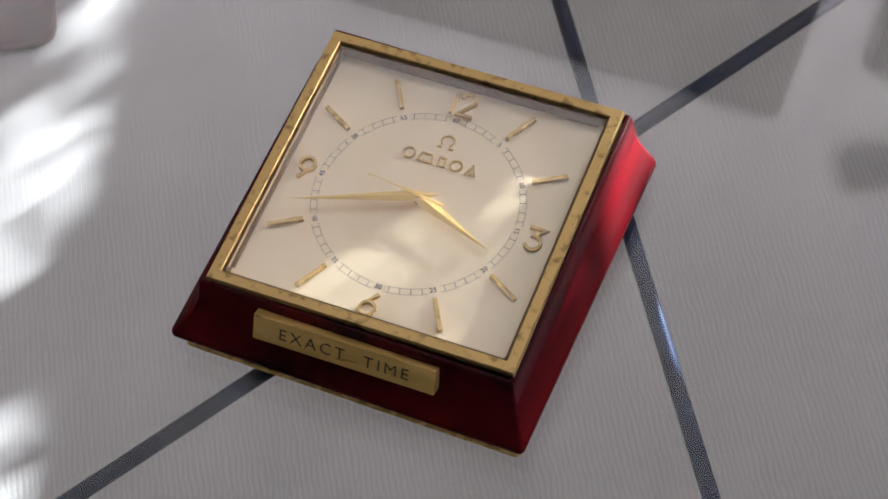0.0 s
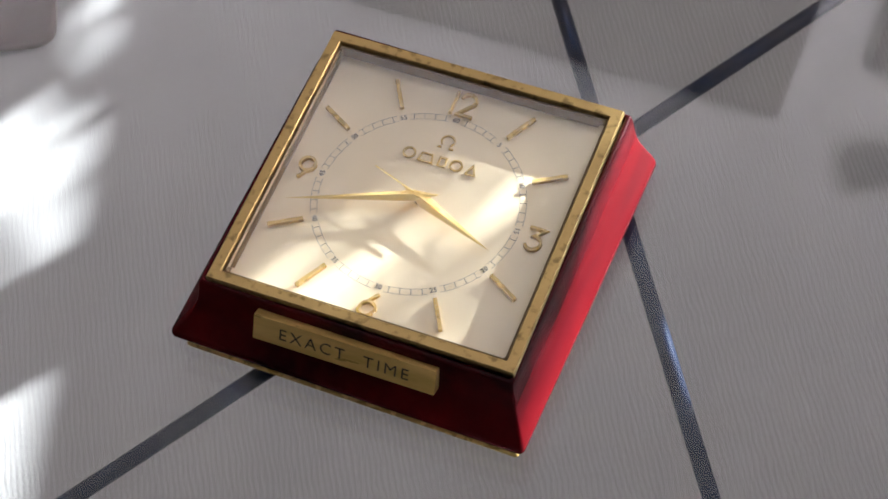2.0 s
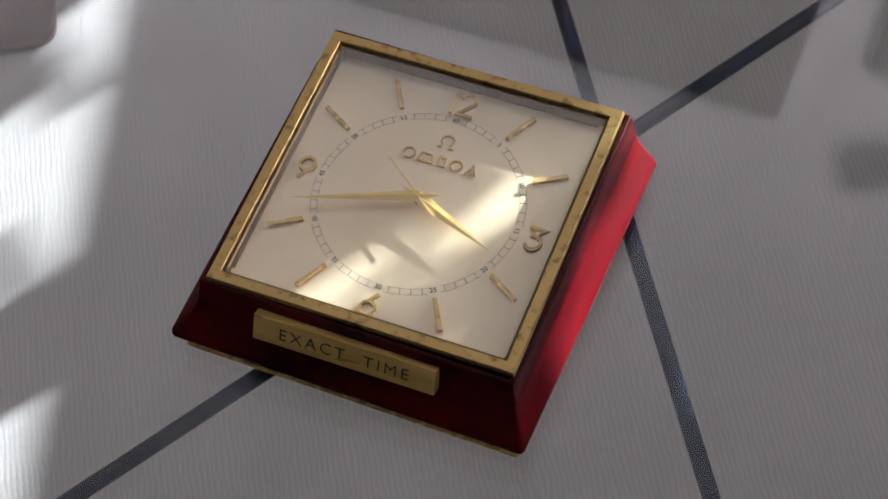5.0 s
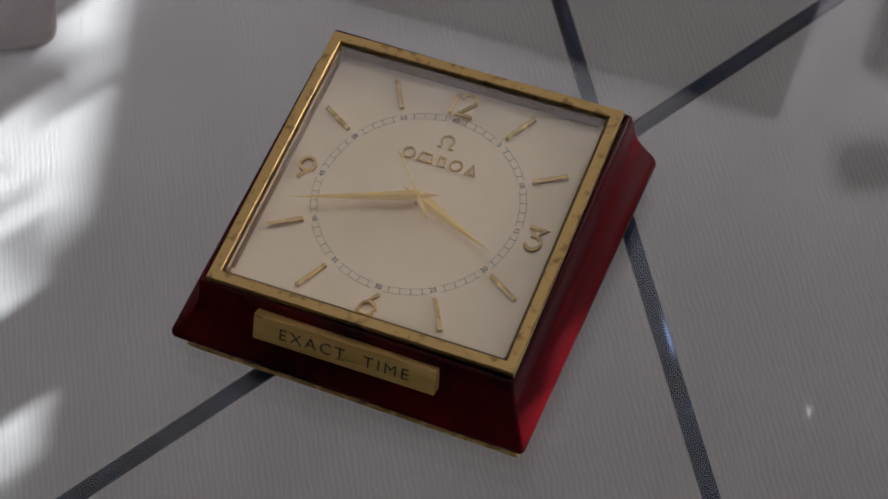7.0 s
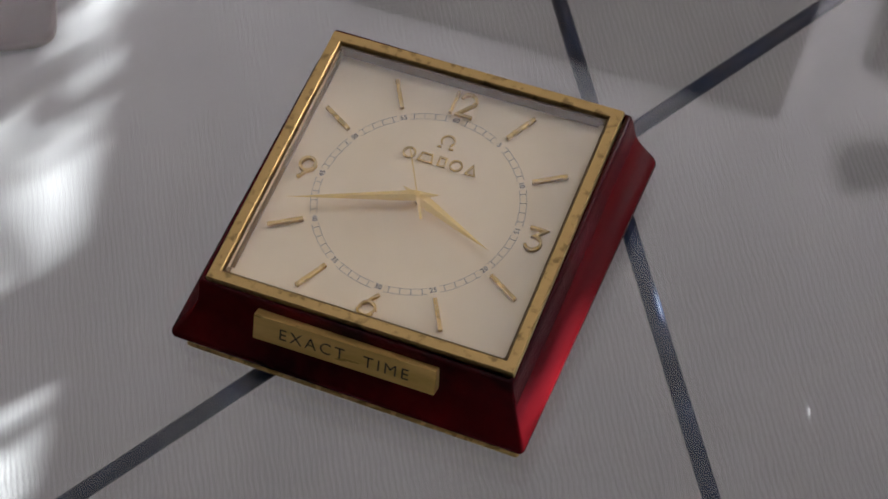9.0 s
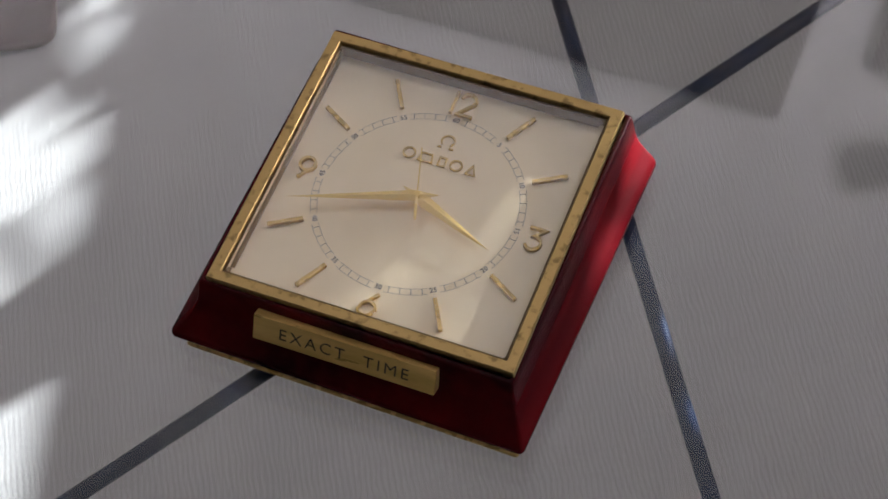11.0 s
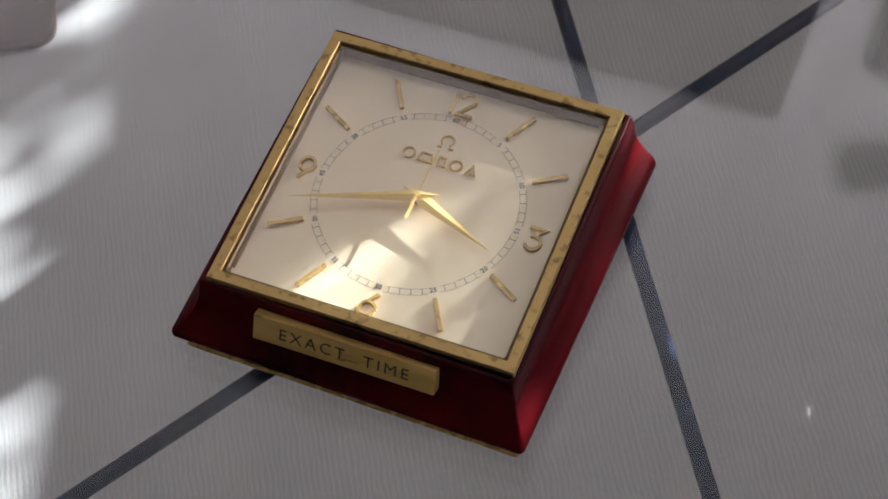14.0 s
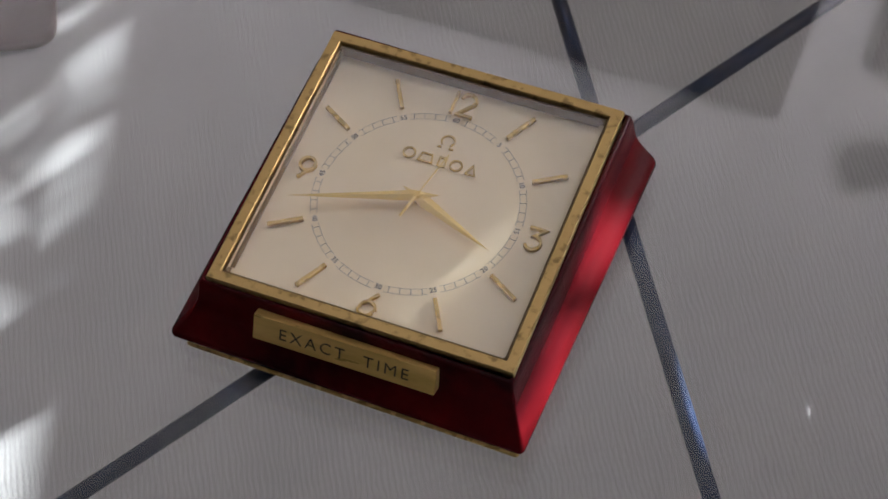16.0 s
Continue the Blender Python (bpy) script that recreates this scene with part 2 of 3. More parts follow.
def build_ceiling_things():
    z = CEIL_Z
    for x0, x1, y0, y1 in ((-0.905, -0.181, 1.550, 2.10), (-0.074, 0.55, 1.69, 2.10)):
        p = tagged(new("ceiling_panel"), "taupe boarded panel fixed to the white ceiling", "ceiling panel", group="panels on the ceiling")
        p.matrix_basis = pose((x0 + x1) / 2, (y0 + y1) / 2, z)
        hx, hy = (x1 - x0) / 2, (y1 - y0) / 2
        n = 5
        for i in range(n):
            s = 2 * hx / n
            part("board", box(-hx + i * s + 0.001, -hx + (i + 1) * s - 0.001, -hy, hy, -0.012, 0.0, 0.001), M_PANEL, p)
    lamp = tagged(new("ceiling_light"), "round grey ceiling light with a pale rim, switched off", "ceiling light")
    lamp.matrix_basis = pose(-0.026, 1.508, z)
    bm = bmesh.new()
    bmesh.ops.create_cone(bm, cap_ends=True, segments=40, radius1=0.045, radius2=0.046, depth=0.004)
    bm.transform(Matrix.Translation((0, 0, -0.0025)))
    part("diffuser", bm, M_GREY, lamp)
    rings = []
    for r, h in ((0.0465, -0.0005), (0.062, -0.0005), (0.061, -0.002), (0.047, -0.003)):
        rings.append([(r * math.cos(k * math.tau / 40), r * math.sin(k * math.tau / 40), h) for k in range(40)])
    part("rim", sweep(rings, closed=True), M_FRAME, lamp)


# ---- the table ----
def build_table():
    table = tagged(new("glass_table"), "low glass table on crossed dark steel rods", "table")
    table.matrix_basis = pose(0, 0, FLOOR_Z)
    up = -FLOOR_Z
    top = part("tabletop", box(-0.62, 0.58, -0.42, 0.78, up - 0.006, up, 0.002), M_GLASS, table, "clear glass tabletop")
    top.visible_shadow = False
    zr = up - 0.22
    for (p, q), dz in ((((-0.0563, 0.2639), (0.082, 0.0521)), 0.0), (((0.0582, 0.31), (-0.1558, -0.0293)), -0.0085)):
        p, q = Vector((*p, zr + dz)), Vector((*q, zr + dz))
        d = (q - p).normalized()
        mid = p + d * ((Vector((0.0, 0.195, zr + dz)) - p).dot(d))
        e0, e1 = mid - d * 0.5, mid + d * 0.5
        part("cross_rod", rod_mesh(e0, e1, 0.0036), M_STEEL, table, smooth=True)
        for e in (e0, e1):
            part("leg", rod_mesh((e.x, e.y, 0.006), (e.x, e.y, up - 0.0062), 0.008), M_STEEL, table, smooth=True)
            part("foot", rod_mesh((e.x, e.y, 0), (e.x, e.y, 0.006), 0.014), M_STEEL, table)


def build_floor_things():
    b = tagged(new("wooden_board"), "dark brown wooden board lying on the carpet", "board")
    b.matrix_basis = pose(-0.3935, 0.308, FLOOR_Z, 0, 0, 27.5)
    rings = [rounded_ring(0.35 - i, -0.35 + i, 0.35 - i, h, 0.013, 6) for i, h in ((0.002, 0.0), (0.0, 0.002), (0.0, 0.006), (0.002, 0.008))]
    part("plank", sweep(rings), M_WOOD, b, m=pose(-0.35, 0.35, 0))


# ---- the clock ----
BACK = 0.0452


def hand_mesh(length, tail, half, rise, wide_at=0.0):
    """A faceted kite with a raised ridge."""
    bm = bmesh.new()
    tip, end = (0, length, 0), (0, -tail, 0)
    l, r, top = (-half, wide_at, 0), (half, wide_at, 0), (0, wide_at, rise)
    v = [bm.verts.new(p) for p in (tip, l, end, r, top, (0, wide_at, -0.0002))]
    for i in range(4):
        bm.faces.new((v[i], v[(i + 1) % 4], v[4]))
        bm.faces.new((v[(i + 1) % 4], v[i], v[5]))
    return bm


def build_clock():
    clock = tagged(new("desk_clock"), "square red lacquered desk clock with brass bezel on the glass table", "clock")
    rings = []
    for out, z in ((0.0050, 0.0014), (0.0072, 0.0018), (0.0086, 0.0028), (0.0092, 0.0042), (0.0091, 0.0054), (0.0085, 0.0066), (0.0073, 0.0080),
                   (0.0058, 0.0096), (0.0044, 0.0113), (0.0033, 0.0132), (0.0025, 0.0155), (0.0020, 0.0180), (0.0016, 0.0210), (0.0012, 0.0236), (0.0009, 0.0241), (0.0005, 0.0243)):
        rings.append(rounded_ring(0.0453 + out, -0.0453 - out * 1.14, BACK + min(out, 0.0016), z, 0.0006 + out * 0.13, 6))
    # the foot of one side narrows towards the front
    rings = [[(0.0453 + (x - 0.0453) * (1 - 2.6 * (BACK - y)) if x > 0.0453 else x, y, z) for x, y, z in ring] for ring in rings]
    rings += [rounded_ring(0.0449, -0.0449, 0.0449, z, 0.0005, 6) for z in (0.0242, 0.0188)]
    body = part("body", sweep(rings), M_LACQUER, clock, "glossy dark red lacquered body with coved sides", pose(0, 0, 0, 0, 0, -0.9), True)
    part("base_plate", sweep([rounded_ring(0.0503 - i, -0.0553 + i, 0.0445, z, 0.0010) for i, z in ((0.0002, 0.0002), (0, 0.0004), (0, 0.0007), (0.0006, 0.0013))]), M_GILT, clock, "thin brass base plate",
         pose(0, 0, 0, 0, 0, -0.9))
    bz = [(0.0446, 0.0236), (0.0451, 0.0243), (0.0451, 0.0256), (0.0448, 0.0262), (0.0420, 0.0262), (0.0417, 0.0259), (0.0416, 0.0252), (0.0416, 0.0196), (0.0446, 0.0196)]
    part("bezel", sweep([rounded_ring(h, -h, h, z, 0.0003, 2) for h, z in bz], closed=True), M_BRASS, clock, "worn square brass bezel with dark tarnish spots")
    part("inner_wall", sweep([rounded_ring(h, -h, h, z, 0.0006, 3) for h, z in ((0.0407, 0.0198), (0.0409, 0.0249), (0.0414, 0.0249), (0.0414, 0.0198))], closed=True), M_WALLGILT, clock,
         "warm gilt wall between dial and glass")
    crystal = part("crystal", sweep([rounded_ring(h, -h, h, z, 0.0006, 3) for h, z in ((0.0411, 0.0251), (0.0411, 0.0254), (0.0399, 0.0262))]), M_CRYSTAL, clock,
                   "clear flat glass with a ground bevel")
    crystal.data.materials.append(M_BEVEL)
    for f in crystal.data.polygons:
        f.material_index = int(0.1 < f.normal.z < 0.95)
    crystal.visible_shadow = False
    zd = 0.0209
    dial = part("dial", box(-0.0406, 0.0406, -0.0406, 0.0406, 0.0192, zd), M_DIAL, clock, "champagne silvered dial")
    hub = -0.0006
    centre = Matrix.Translation((hub, 0, 0))
    for k in range(12):
        if k % 3:
            m = centre @ Matrix.Translation((0, 0, zd)) @ Matrix.Rotation(-radians(30 * k), 4, "Z")
            part("hour_marker", box(-0.00062, 0.00062, 0.0325, 0.0428, 0.0001, 0.0013, 0.0002, m), M_GILT, dial)

    def arc(cx, cy, r, a0, a1, n=14):
        return [(cx + r * math.cos(radians(a0 + (a1 - a0) * i / n)), cy + r * math.sin(radians(a0 + (a1 - a0) * i / n))) for i in range(n + 1)]

    def ribbon(paths, w, h, closed=False):
        """Flat-topped raised strokes of width w along the paths, in millimetres, mitred at the bends."""
        bm = bmesh.new()
        for pts in paths:
            pts = [Vector(p) * 0.001 for p in pts]
            n, rows = len(pts), []
            for i, p in enumerate(pts):
                a = pts[i - 1] if i or closed else p
                b = pts[(i + 1) % n] if i < n - 1 or closed else p
                d0, d1 = (p - a).normalized() if a != p else None, (b - p).normalized() if b != p else None
                d0, d1 = d0 or d1, d1 or d0
                d = (d0 + d1).normalized()
                side = Vector((-d.y, d.x)) * (w / 2 / max(0.5, d.dot(d1)))
                rows.append([bm.verts.new((*(p + side * k), zd + z)) for k, z in ((1, 0.0001), (-1, 0.0001), (-0.85, h), (0.85, h))])
            for i in range(n if closed else n - 1):
                a, b = rows[i], rows[(i + 1) % n]
                for j in range(4):
                    bm.faces.new((a[j], a[(j + 1) % 4], b[(j + 1) % 4], b[j]))
            if not closed:
                bm.faces.new(rows[0])
                bm.faces.new(rows[-1])
        bm.transform(centre)
        return bm

    for paths in (([(-2.6, 31.2), (-2.6, 39.2)], arc(1.2, 36.9, 2.2, 175, -35) + [(-0.6, 31.4), (4.1, 31.4)]),
                  ([(32.9, 2.2), (37.6, 2.2), (34.9, -0.4)] + arc(35.2, -2.6, 2.2, 85, -155),),
                  (arc(0.0, -37.3, 2.2, 165, 525, 24)[:-1] + [(-2.1, -36.6), (1.5, -32.1)],),
                  (arc(-34.4, 1.2, 2.2, -15, 345, 24)[:-1] + [(-32.25, 0.5), (-35.7, -3.8)],)):
        part("numeral", ribbon(paths, 0.0010, 0.0012), M_GILT, dial)
    # printed minute track
    ink = bmesh.new()
    def stroke(p, q, w=0.00016):
        p, q = Vector(p), Vector(q)
        s = (q - p).normalized().cross(Vector((0, 0, 1))) * w / 2
        ink.faces.new([ink.verts.new((c.x + hub, c.y, zd + 0.00008)) for c in (p + s, q + s, q - s, p - s)])
    def at(r, deg):
        return (r * math.sin(radians(deg)), r * math.cos(radians(deg)), 0)
    for k in range(60):
        if k % 5:
            stroke(at(0.0286, 6 * k), at(0.0305, 6 * k))
        if k % 5 not in (0, 4):
            for rr in (0.0305, 0.0286):
                for j in range(3):
                    stroke(at(rr, 6 * k + 2 * j), at(rr, 6 * k + 2 * j + 2), 0.0001)
        if k % 5 == 0:
            for rr in (0.0305, 0.0286):
                stroke(at(rr, 6 * k - 6), at(rr, 6 * k - 3.4), 0.0001)
                stroke(at(rr, 6 * k + 3.4), at(rr, 6 * k + 6), 0.0001)
    part("minute_track", ink, M_INK, dial, "fine printed black minute track")
    for k in range(1, 13):
        deg = 30 * k
        low = 100 < deg < 260
        m = centre @ Matrix.Translation(at(0.0295, deg)) @ Matrix.Translation((0, 0, zd + 0.00012)) @ Matrix.Rotation(radians(-deg + (180 if low else 0)), 4, "Z")
        lettering("minute_figure", str(5 * k), 0.0021, 0.0001, M_INK, dial, m)
    # maker's mark as plain shapes
    part("maker_emblem", ribbon([arc(0.5, 21.9, 1.9, -55, 235, 22), [(-1.9, 19.5), (-0.6, 19.5)], [(1.6, 19.5), (2.9, 19.5)]], 0.0006, 0.0005), M_GILT, dial, "small gilt open ring emblem")
    for path in (arc(-8.6, 14.8, 1.7, 0, 360, 20)[:-1], [(-5.5, 13.3), (-4.9, 16.0), (-2.0, 16.0), (-1.3, 13.3)], [(0.5, 13.2), (0.5, 16.1), (2.5, 16.1), (2.5, 13.2)],
                 arc(5.7, 14.7, 1.7, 0, 360, 20)[:-1], [(9.0, 13.1), (10.4, 16.3), (11.8, 13.1)]):
        part("maker_mark", ribbon([path], 0.00062, 0.0005, True), M_GILT, dial)
    hour = part("hour_hand", hand_mesh(0.0278, 0.0060, 0.0021, 0.0007, 0.003), M_HAND, clock, "gilt faceted hour hand", pose(hub, 0, 0.0236, 0, 0, -111.8))
    minute = part("minute_hand", hand_mesh(0.0380, 0.0064, 0.0019, 0.0008, 0.001), M_HAND, clock, "long gilt faceted minute hand", pose(hub, 0, 0.0242, 0, 0, 110))
    bm = box(-0.0002, 0.0002, 0, 0.0158, 0, 0.0002)
    for q in (box(-0.00042, 0.00042, -0.0085, 0, 0, 0.0002), rod_mesh((0, 0, -0.0001), (0, 0, 0.0004), 0.0009, 16)):
        me = bpy.data.meshes.new("tmp")
        q.to_mesh(me)
        q.free()
        bm.from_mesh(me)
        bpy.data.meshes.remove(me)
    second = part("second_hand", bm, M_HAND, clock, "thin gilt seconds hand", pose(hub, 0, 0.02475))
    part("arbor", rod_mesh((hub, 0, zd), (hub, 0, 0.0247), 0.0010, 20), M_GILT, clock)
    # name plate on the coved front
    tilt = pose(-0.0022, -0.0496, 0.0177, 66, 0, 0)
    plate = part("name_plate", box(-0.0268, 0.0268, -0.0041, 0.0041, -0.0030, 0.0016, 0.00022, tilt), M_PLATE, clock, "brass name plate engraved with two words")
    lettering("engraving", "EXACT  TIME", 0.0053, 0.0002, M_ENGRAVED, plate, tilt @ Matrix.Translation((0, -0.0002, 0.00165)), "dark engraved capital letters", 1.28, thin=0.00006)
    return minute, second


def build_dust():
    bm = bmesh.new()
    rnd = random.Random(5)
    spots = [(0.0624, -0.0024), (0.0580, 0.0122), (0.0575, 0.0108), (0.0744, 0.0236), (0.1174, -0.0152), (0.0572, 0.0115), (0.0921, -0.0243)]
    spots += [(rnd.uniform(0.05, 0.13), rnd.uniform(-0.09, 0.06)) for _ in range(5)]
    for x, y in spots:
        r = rnd.uniform(0.00007, 0.00016)
        bmesh.ops.create_icosphere(bm, subdivisions=1, radius=r, matrix=Matrix.Translation((x, y, r)))
    tagged(part("dust", bm, M_DUST), "pale dust specks on the glass tabletop", "dust", kind="stuff")
    bend = [(0.1164, -0.0130), (0.1176, -0.0138), (0.1186, -0.0151), (0.1191, -0.0164), (0.1194, -0.0178)]
    rows = [[(x + 0.00007 * math.cos(k * math.tau / 6), y, 0.0002 + 0.00007 * math.sin(k * math.tau / 6)) for k in range(6)] for x, y in bend]
    tagged(part("fibre", sweep(rows), M_DUST), "pale curved lint fibre lying on the glass tabletop", "lint")


# ---- the tree outside ----
def leaf_shape(bm, m, size):
    h, w = size, size * 0.36
    pts = ((0, 0, 0), (w * 0.7, h * 0.25, 0.02 * h), (w, h * 0.5, 0.05 * h), (w * 0.6, h * 0.78, 0.02 * h), (0, h, -0.04 * h),
           (-w * 0.6, h * 0.78, 0.02 * h), (-w, h * 0.5, 0.05 * h), (-w * 0.7, h * 0.25, 0.02 * h))
    vs = [bm.verts.new(m @ Vector(p)) for p in pts]
    mid = bm.verts.new(m @ Vector((0, h * 0.5, -0.03 * h)))
    for i in range(8):
        bm.faces.new((vs[i], vs[(i + 1) % 8], mid))


LEAF_A = 2.45
WALL_N = (ROOM @ Vector((1, 0, 0))).normalized()


def sun_place(u, v, w=0.0):
    """A place in the crown just outside the window wall, u across and v up as the sun sees it."""
    away = (LEAF_A - WALL_N.dot(SUN_U) * u - WALL_N.dot(SUN_V) * v) / WALL_N.dot(SUN_DIR)
    return SUN_U * u + SUN_V * v + SUN_DIR * (away + w)


def spray(name, tree, seed, u0, u1, v0, v1, count, size, hole=None, level=False):
    """Unseen leaves on a thin stem, filling a stretch of the crown to shape the sunlight, in place; level leaves lie
    flat and turn their edges to a low sun.
    """
    rnd = random.Random(seed)
    bm = bmesh.new()
    c = sun_place((u0 + u1) / 2, (v0 + v1) / 2)
    a, b = sun_place(u0 - 0.05, (v0 + v1) / 2) - c, sun_place(u1 + 0.05, (v0 + v1) / 2) - c
    tw = rod_mesh(a, b, 0.003, 6)
    me = bpy.data.meshes.new("tmp")
    tw.to_mesh(me)
    tw.free()
    bm.from_mesh(me)
    bpy.data.meshes.remove(me)
    for _ in range(count):
        u, v = rnd.uniform(u0, u1), rnd.uniform(v0, v1)
        if hole and abs(u - hole[0]) < hole[2] and abs(v - hole[1]) < hole[3]:
            continue
        turn = Euler((rnd.uniform(-0.9, 0.9), rnd.uniform(-0.9, 0.9), rnd.uniform(0, 6.28))).to_matrix().to_4x4()
        if level:
            turn = (Matrix.Rotation(radians(90) + rnd.uniform(-0.3, 0.3), 4, "X") @ Matrix.Rotation(rnd.uniform(-0.25, 0.25), 4, "Y")
                    @ Matrix.Rotation(rnd.uniform(0, 6.28), 4, "Z"))
        base = Matrix((SUN_U, SUN_V, SUN_DIR)).transposed().to_4x4()
        m = Matrix.Translation(sun_place(u, v, rnd.uniform(-0.12, 0.12)) - c) @ base @ turn
        leaf_shape(bm, m, size * rnd.uniform(0.7, 1.3))
    ob = part(name, bm, M_LEAF, tree, m=Matrix.Translation(c))
    return ob, c


def build_tree():
    tree = tagged(new("tree"), "leafy garden tree outside the window", "tree")
    foot = sun_place(0.75, 0, 0.4)
    bm = bmesh.new()
    rows, n = [], 14
    for i in range(9):
        z = -0.72 + i * 0.42
        r = 0.11 * (1 - 0.07 * i)
        rows.append([(foot.x + 0.03 * math.sin(i) + r * math.cos(k * math.tau / n) * (1 + 0.1 * math.sin(k * 2.3 + i)),
                      foot.y + 0.03 * math.cos(1.7 * i) + r * math.sin(k * math.tau / n), z) for k in range(n)])
    part("trunk", sweep(rows), M_BARK, tree, smooth=True)
    for u, v in ((-0.3, 0.55), (-0.8, 0.75), (0.2, 0.8)):
        p = sun_place(u, v, 0.25)
        part("limb", rod_mesh((foot.x, foot.y, p.z - 0.12), p, 0.02, 10), M_BARK, tree, smooth=True)
    out = {}
    # unseen sprays placed to cut the sun into dapples on carpet and rods
    out["floor_a"] = spray("branch", tree, 11, -0.60, -0.20, -0.51, -0.466, 420, 0.025, level=True)
    out["floor_b"] = spray("branch", tree, 12, -0.58, -0.22, -0.419, -0.356, 66, 0.028, level=True)
    out["floor_c"] = spray("branch", tree, 33, -0.56, -0.22, -0.515, -0.468, 230, 0.03, level=True)
    out["floor_low"] = spray("branch", tree, 32, -0.325, -0.235, -0.475, -0.43, 150, 0.02, level=True)
    out["gap"] = spray("branch", tree, 18, -0.352, -0.322, -0.50, -0.37, 22, 0.04)
    out["low"] = spray("branch", tree, 13, -0.225, -0.03, -0.62, -0.085, 420, 0.06, (-0.035, -0.245, 0.04, 0.05))
    out["low_right"] = spray("branch", tree, 19, -0.03, 0.50, -0.62, -0.085, 950, 0.055, (-0.035, -0.245, 0.04, 0.05))
    out["high"] = spray("branch", tree, 14, -0.6, 0.55, 0.11, 0.42, 1300, 0.06)
    out["mid_left"] = spray("branch", tree, 15, -0.75, -0.36, -0.32, 0.1, 500, 0.06)
    out["far_left"] = spray("branch", tree, 17, -0.85, -0.503, -0.60, -0.30, 420, 0.05)
    # the wide unseen crown, added to shade the rest of the window
    spray("branch", tree, 21, -1.7, 1.5, 0.34, 1.45, 1500, 0.16)
    spray("branch", tree, 22, 0.45, 1.5, -0.75, 0.40, 700, 0.15)
    spray("branch", tree, 23, -1.7, -0.72, -0.75, 0.40, 700, 0.15)
    # unseen leaves added to block or thin the sun on dial and red side
    out["side"] = spray("branch", tree, 24, -0.035, 0.035, -0.085, 0.010, 130, 0.022)
    out["side_dapple"] = spray("shading_twig", tree, 47, 0.0, 0.095, -0.045, 0.014, 30, 0.017)
    out["cover"] = spray("branch", tree, 16, -0.20, 0.0, 0.012, 0.085, 600, 0.022)
    out["cover_tip"] = spray("shading_twig", tree, 31, -0.005, 0.018, 0.012, 0.085, 120, 0.010)
    out["haze"] = spray("shading_twig", tree, 44, -0.05, 0.06, 0.012, 0.055, 800, 0.005)
    spray("shading_twig", tree, 45, 0.036, 0.075, 0.018, 0.055, 75, 0.011)
    out["right_twig"] = spray("shading_twig", tree, 43, -0.02, 0.045, 0.012, 0.085, 260, 0.016)
    # very fine leaves that only weaken the sun reaching the dial
    out["veil"] = spray("shading_twig", tree, 41, -0.40, 0.22, 0.012, 0.065, 4000, 0.006)
    return out


def between(rows, t):
    for (t0, a), (t1, b) in zip(rows, rows[1:]):
        if t <= t1:
            return a + (b - a) * (t - t0) / (t1 - t0)
    return rows[-1][1]


def gust(t):
    """How far the wind bends the low branch down, 0 to 1."""
    return between(((0, 0.34), (0.5, 0.4), (1, 0.36), (1.6, 0.42), (2, 0.5), (2.5, 0.7), (3, 0.55), (3.4, 1.1), (4.3, 1.35), (5.3, 0.6), (6.5, 0.3), (7, 0.26), (7.5, 0.3), (8.5, 0.4), (9, 0.36),
                    (10, 0.4), (11.4, 0.6), (12, 0.36), (12.5, 0.36), (13, 0.4), (13.8, 0.36), (14.4, 0.62), (14.7, 0.5), (15.5, 0.38), (16, 0.4)), t)


def lift_of_branch(t):
    """How far, in metres, the lowest twigs toss up before the sill light."""
    return between(((0, 0.018), (0.5, 0.0), (1, 0.012), (1.5, 0.02), (2, 0.0), (4.3, -0.01), (6.5, 0), (7.4, 0.0), (8, 0.012), (9, 0.015), (11.3, 0.0), (11.8, 0.018), (12.2, 0.035), (12.6, 0.035),
                    (13, 0.016), (13.5, 0.02), (14.2, 0.0), (14.6, 0.0), (15, 0.016), (15.5, 0.024), (16, 0.028)), t)


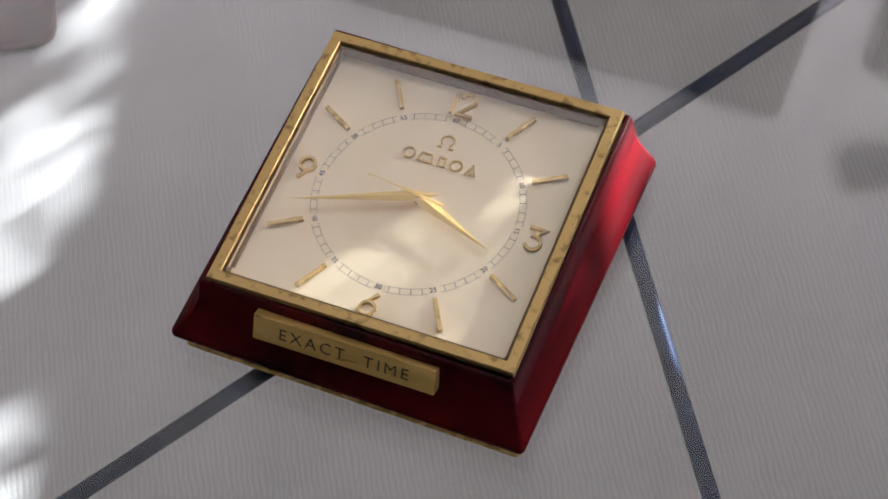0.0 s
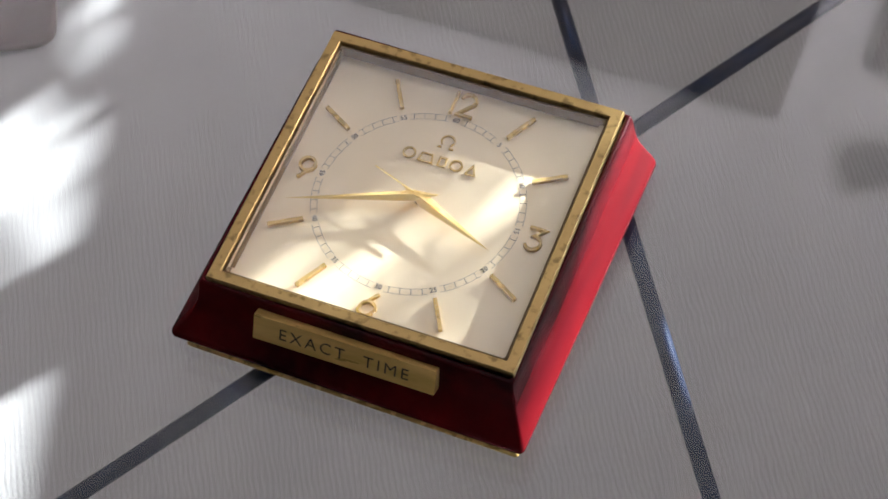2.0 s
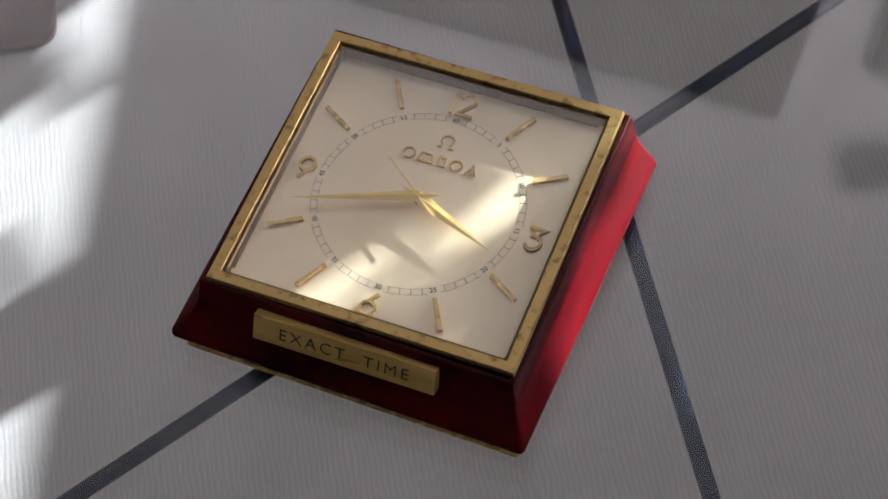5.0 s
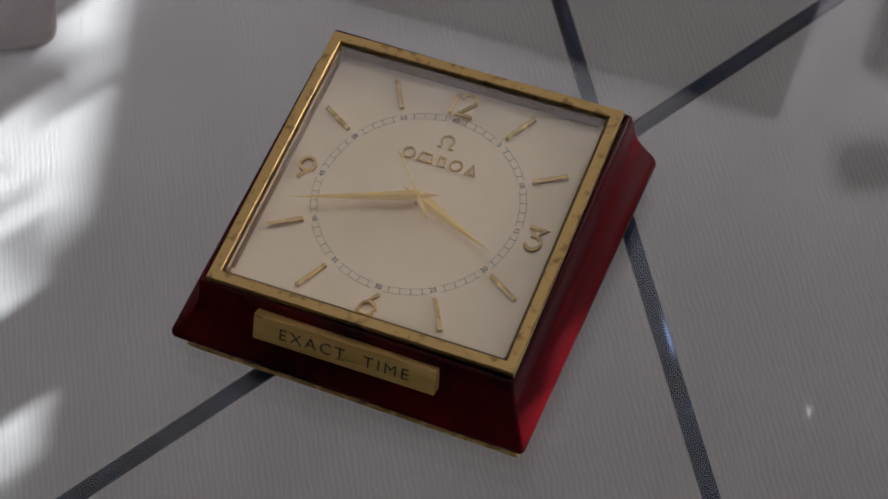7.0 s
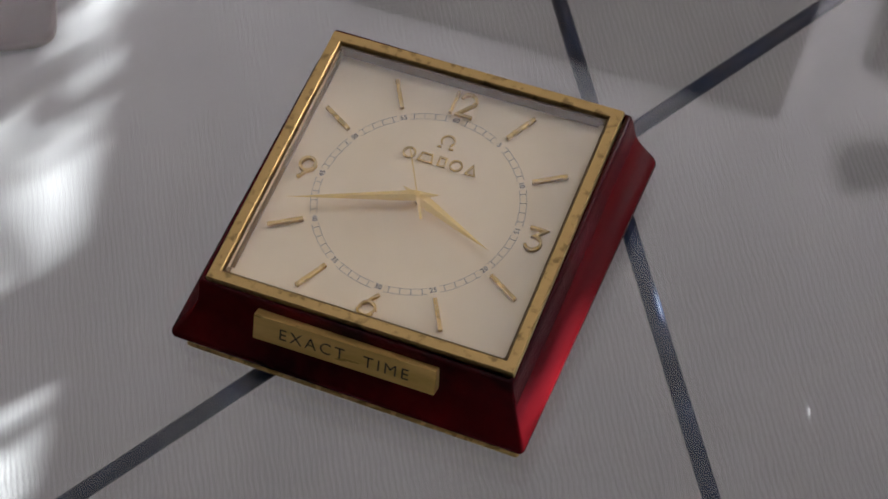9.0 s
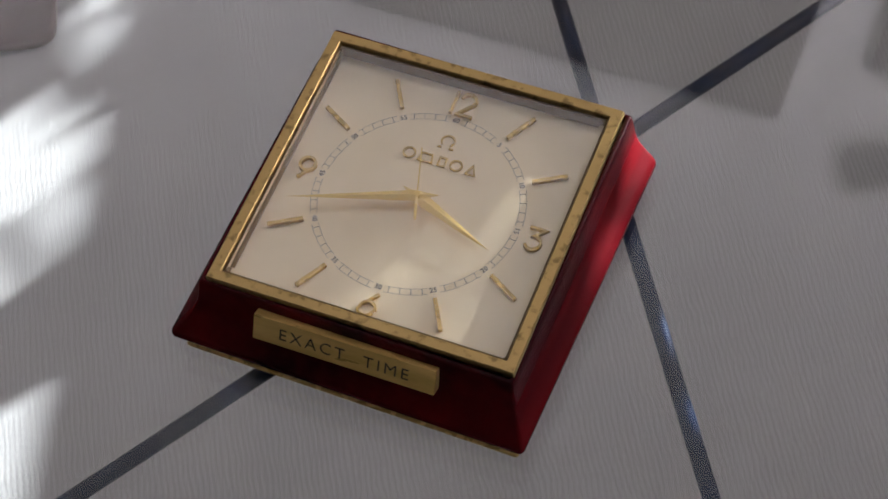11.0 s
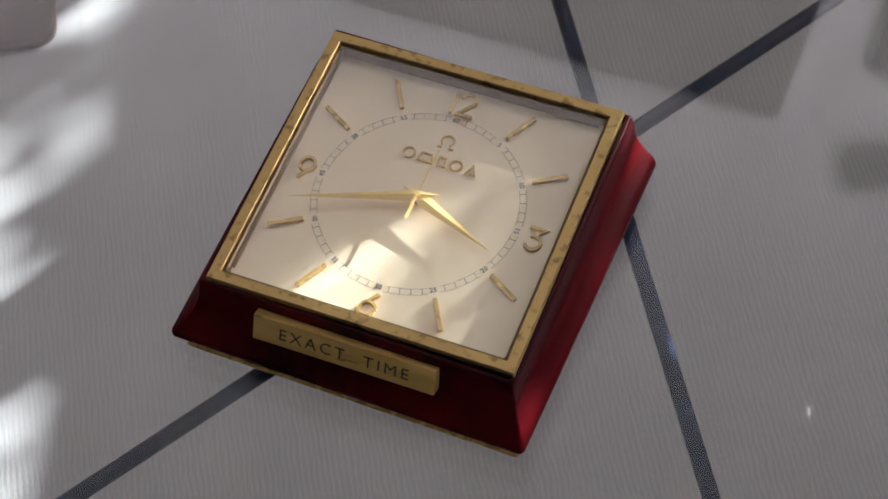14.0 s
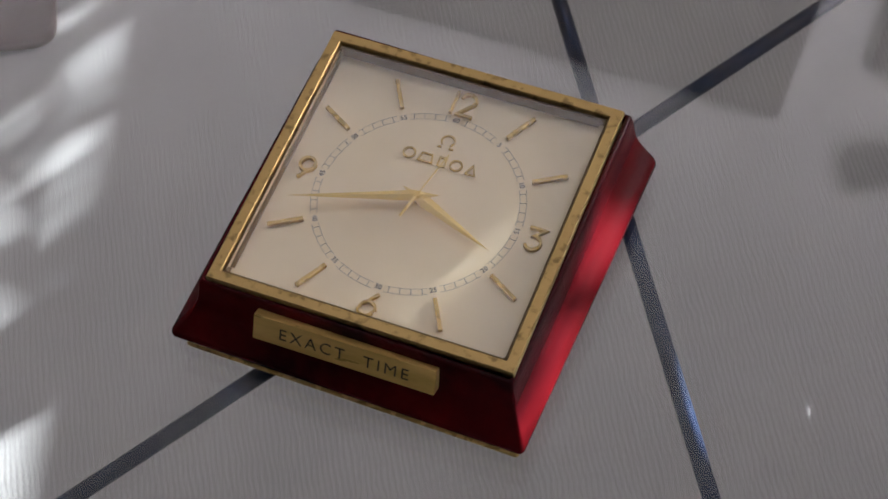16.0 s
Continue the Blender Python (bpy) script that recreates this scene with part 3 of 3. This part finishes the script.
def motions():
    walk(MINUTE, [(t, pose(-0.0006, 0, 0.0242, 0, 0, 110.6 - 0.1 * t)) for t in (0, 8, 16)])
    walk(SECOND, [(t, pose(-0.0006, 0, 0.02475, 0, 0, 83 - 6 * t)) for t in range(0, 17, 2)])
    # the unseen leaves before the clock slide aside and let the sun through
    wind = [(0, -.02, 0), (.3, -.02, .05), (.5, -.02, .12), (.8, -.015, .06), (1, -.012, .01), (1.5, -.015, .02), (1.75, -.03, .07), (2, -.03, .12), (2.5, -.036, .12),
            (3, -.024, .12), (3.5, -.02, .12), (4.2, -.034, .12), (5.2, -.01, .06), (6.3, -.005, 0), (6.6, .0, 0), (7, .05, 0), (7.4, .03, 0), (7.7, 0, 0), (8, -.015, .012),
            (8.3, 0, 0), (8.6, .02, 0), (9, .03, .02), (9.2, 0, .09), (10, .02, 0), (11.3, -.01, 0), (11.6, -.005, 0), (12, .05, .02), (12.3, -.01, .08), (12.5, -.015, .058),
            (12.8, .005, .0), (13, .005, .1), (13.3, .015, .05), (13.6, .015, .03), (14, -.02, .12), (14.3, -.005, .06), (14.5, .0, .02), (14.75, -.03, .06), (15, -.033, .12),
            (15.25, -.03, .05), (15.5, .005, 0), (16, -.01, 0)]
    swing, hazing = [(t, a) for t, a, b in wind], [(t, b) for t, a, b in wind]
    ob, c = BRANCHES["haze"]
    walk(ob, [(t, Matrix.Translation(c + SUN_U * o)) for t, o in hazing])
    for key in ("cover", "cover_tip"):
        ob, c = BRANCHES[key]
        walk(ob, [(t, Matrix.Translation(c + SUN_U * o + SUN_V * 0.002 * math.sin(5 * t))) for t, o in swing])
    ob, c = BRANCHES["right_twig"]
    walk(ob, [(t, Matrix.Translation(c + SUN_U * o)) for t, o in ((0, .1), (8, .1), (14.4, .1), (14.7, .06), (15, .030), (15.3, .07), (15.6, .09), (16, .1))])
    ob, c = BRANCHES["side"]
    sway = [(0, .078), (.5, .088), (1, .068), (1.3, .075), (1.6, .09), (2, .15), (3, .16), (4.2, .15), (5.2, .09), (6.3, .025), (7, .02), (7.4, .055), (7.6, .058),
            (8, .045), (8.5, .035), (9, .012), (9.2, 0), (10, .04), (11.3, .075), (11.6, .085), (12, .07), (13.5, .07), (13.8, .05), (14, .045), (14.3, .015),
            (14.5, .01), (15, -.005), (15.5, .005), (16, 0)]
    walk(ob, [(t, Matrix.Translation(c + SUN_U * o + SUN_V * 0.002 * math.sin(4 * t))) for t, o in sway])
    for k, (key, amp) in enumerate((("floor_a", 0.02), ("floor_b", 0.016), ("floor_low", 0.012), ("floor_c", 0.015), ("low", 0.012), ("low_right", 0.03), ("gap", 0.012), ("high", 0.006), ("mid_left", 0.01), ("veil", 0.003), ("side_dapple", 0.004))):
        ob, c = BRANCHES[key]
        rows = []
        for i in range(65):
            t = i * 0.25
            u = math.sin(2.1 * t + k) + 0.6 * math.sin(5.3 * t + 2 * k) + 0.4 * math.sin(9.1 * t + 3 * k)
            v = math.sin(1.7 * t + 2 * k) + 0.6 * math.sin(4.7 * t + k)
            drop = SUN_V * (({"floor_a": -0.004, "floor_b": -0.125}.get(key, -0.008)) * gust(t)) if key.startswith("floor") else Vector((0, 0, 0))
            if key == "side_dapple":
                drop = SUN_U * between(((0, 0), (1.6, 0), (2, 0.1), (4.2, 0.1), (5.2, 0), (16, 0)), t)
            if key == "floor_c":
                drop = SUN_V * lift_of_branch(t)
            lift = 0.12 if key.startswith("floor") else 0.35
            rows.append((t, Matrix.Translation(c + SUN_U * amp * u * 0.6 + SUN_V * amp * lift * v + drop)))
        walk(ob, rows)


build_room()
build_ceiling_things()
build_table()
build_floor_things()
MINUTE, SECOND = build_clock()
build_dust()
BRANCHES = build_tree()
motions()
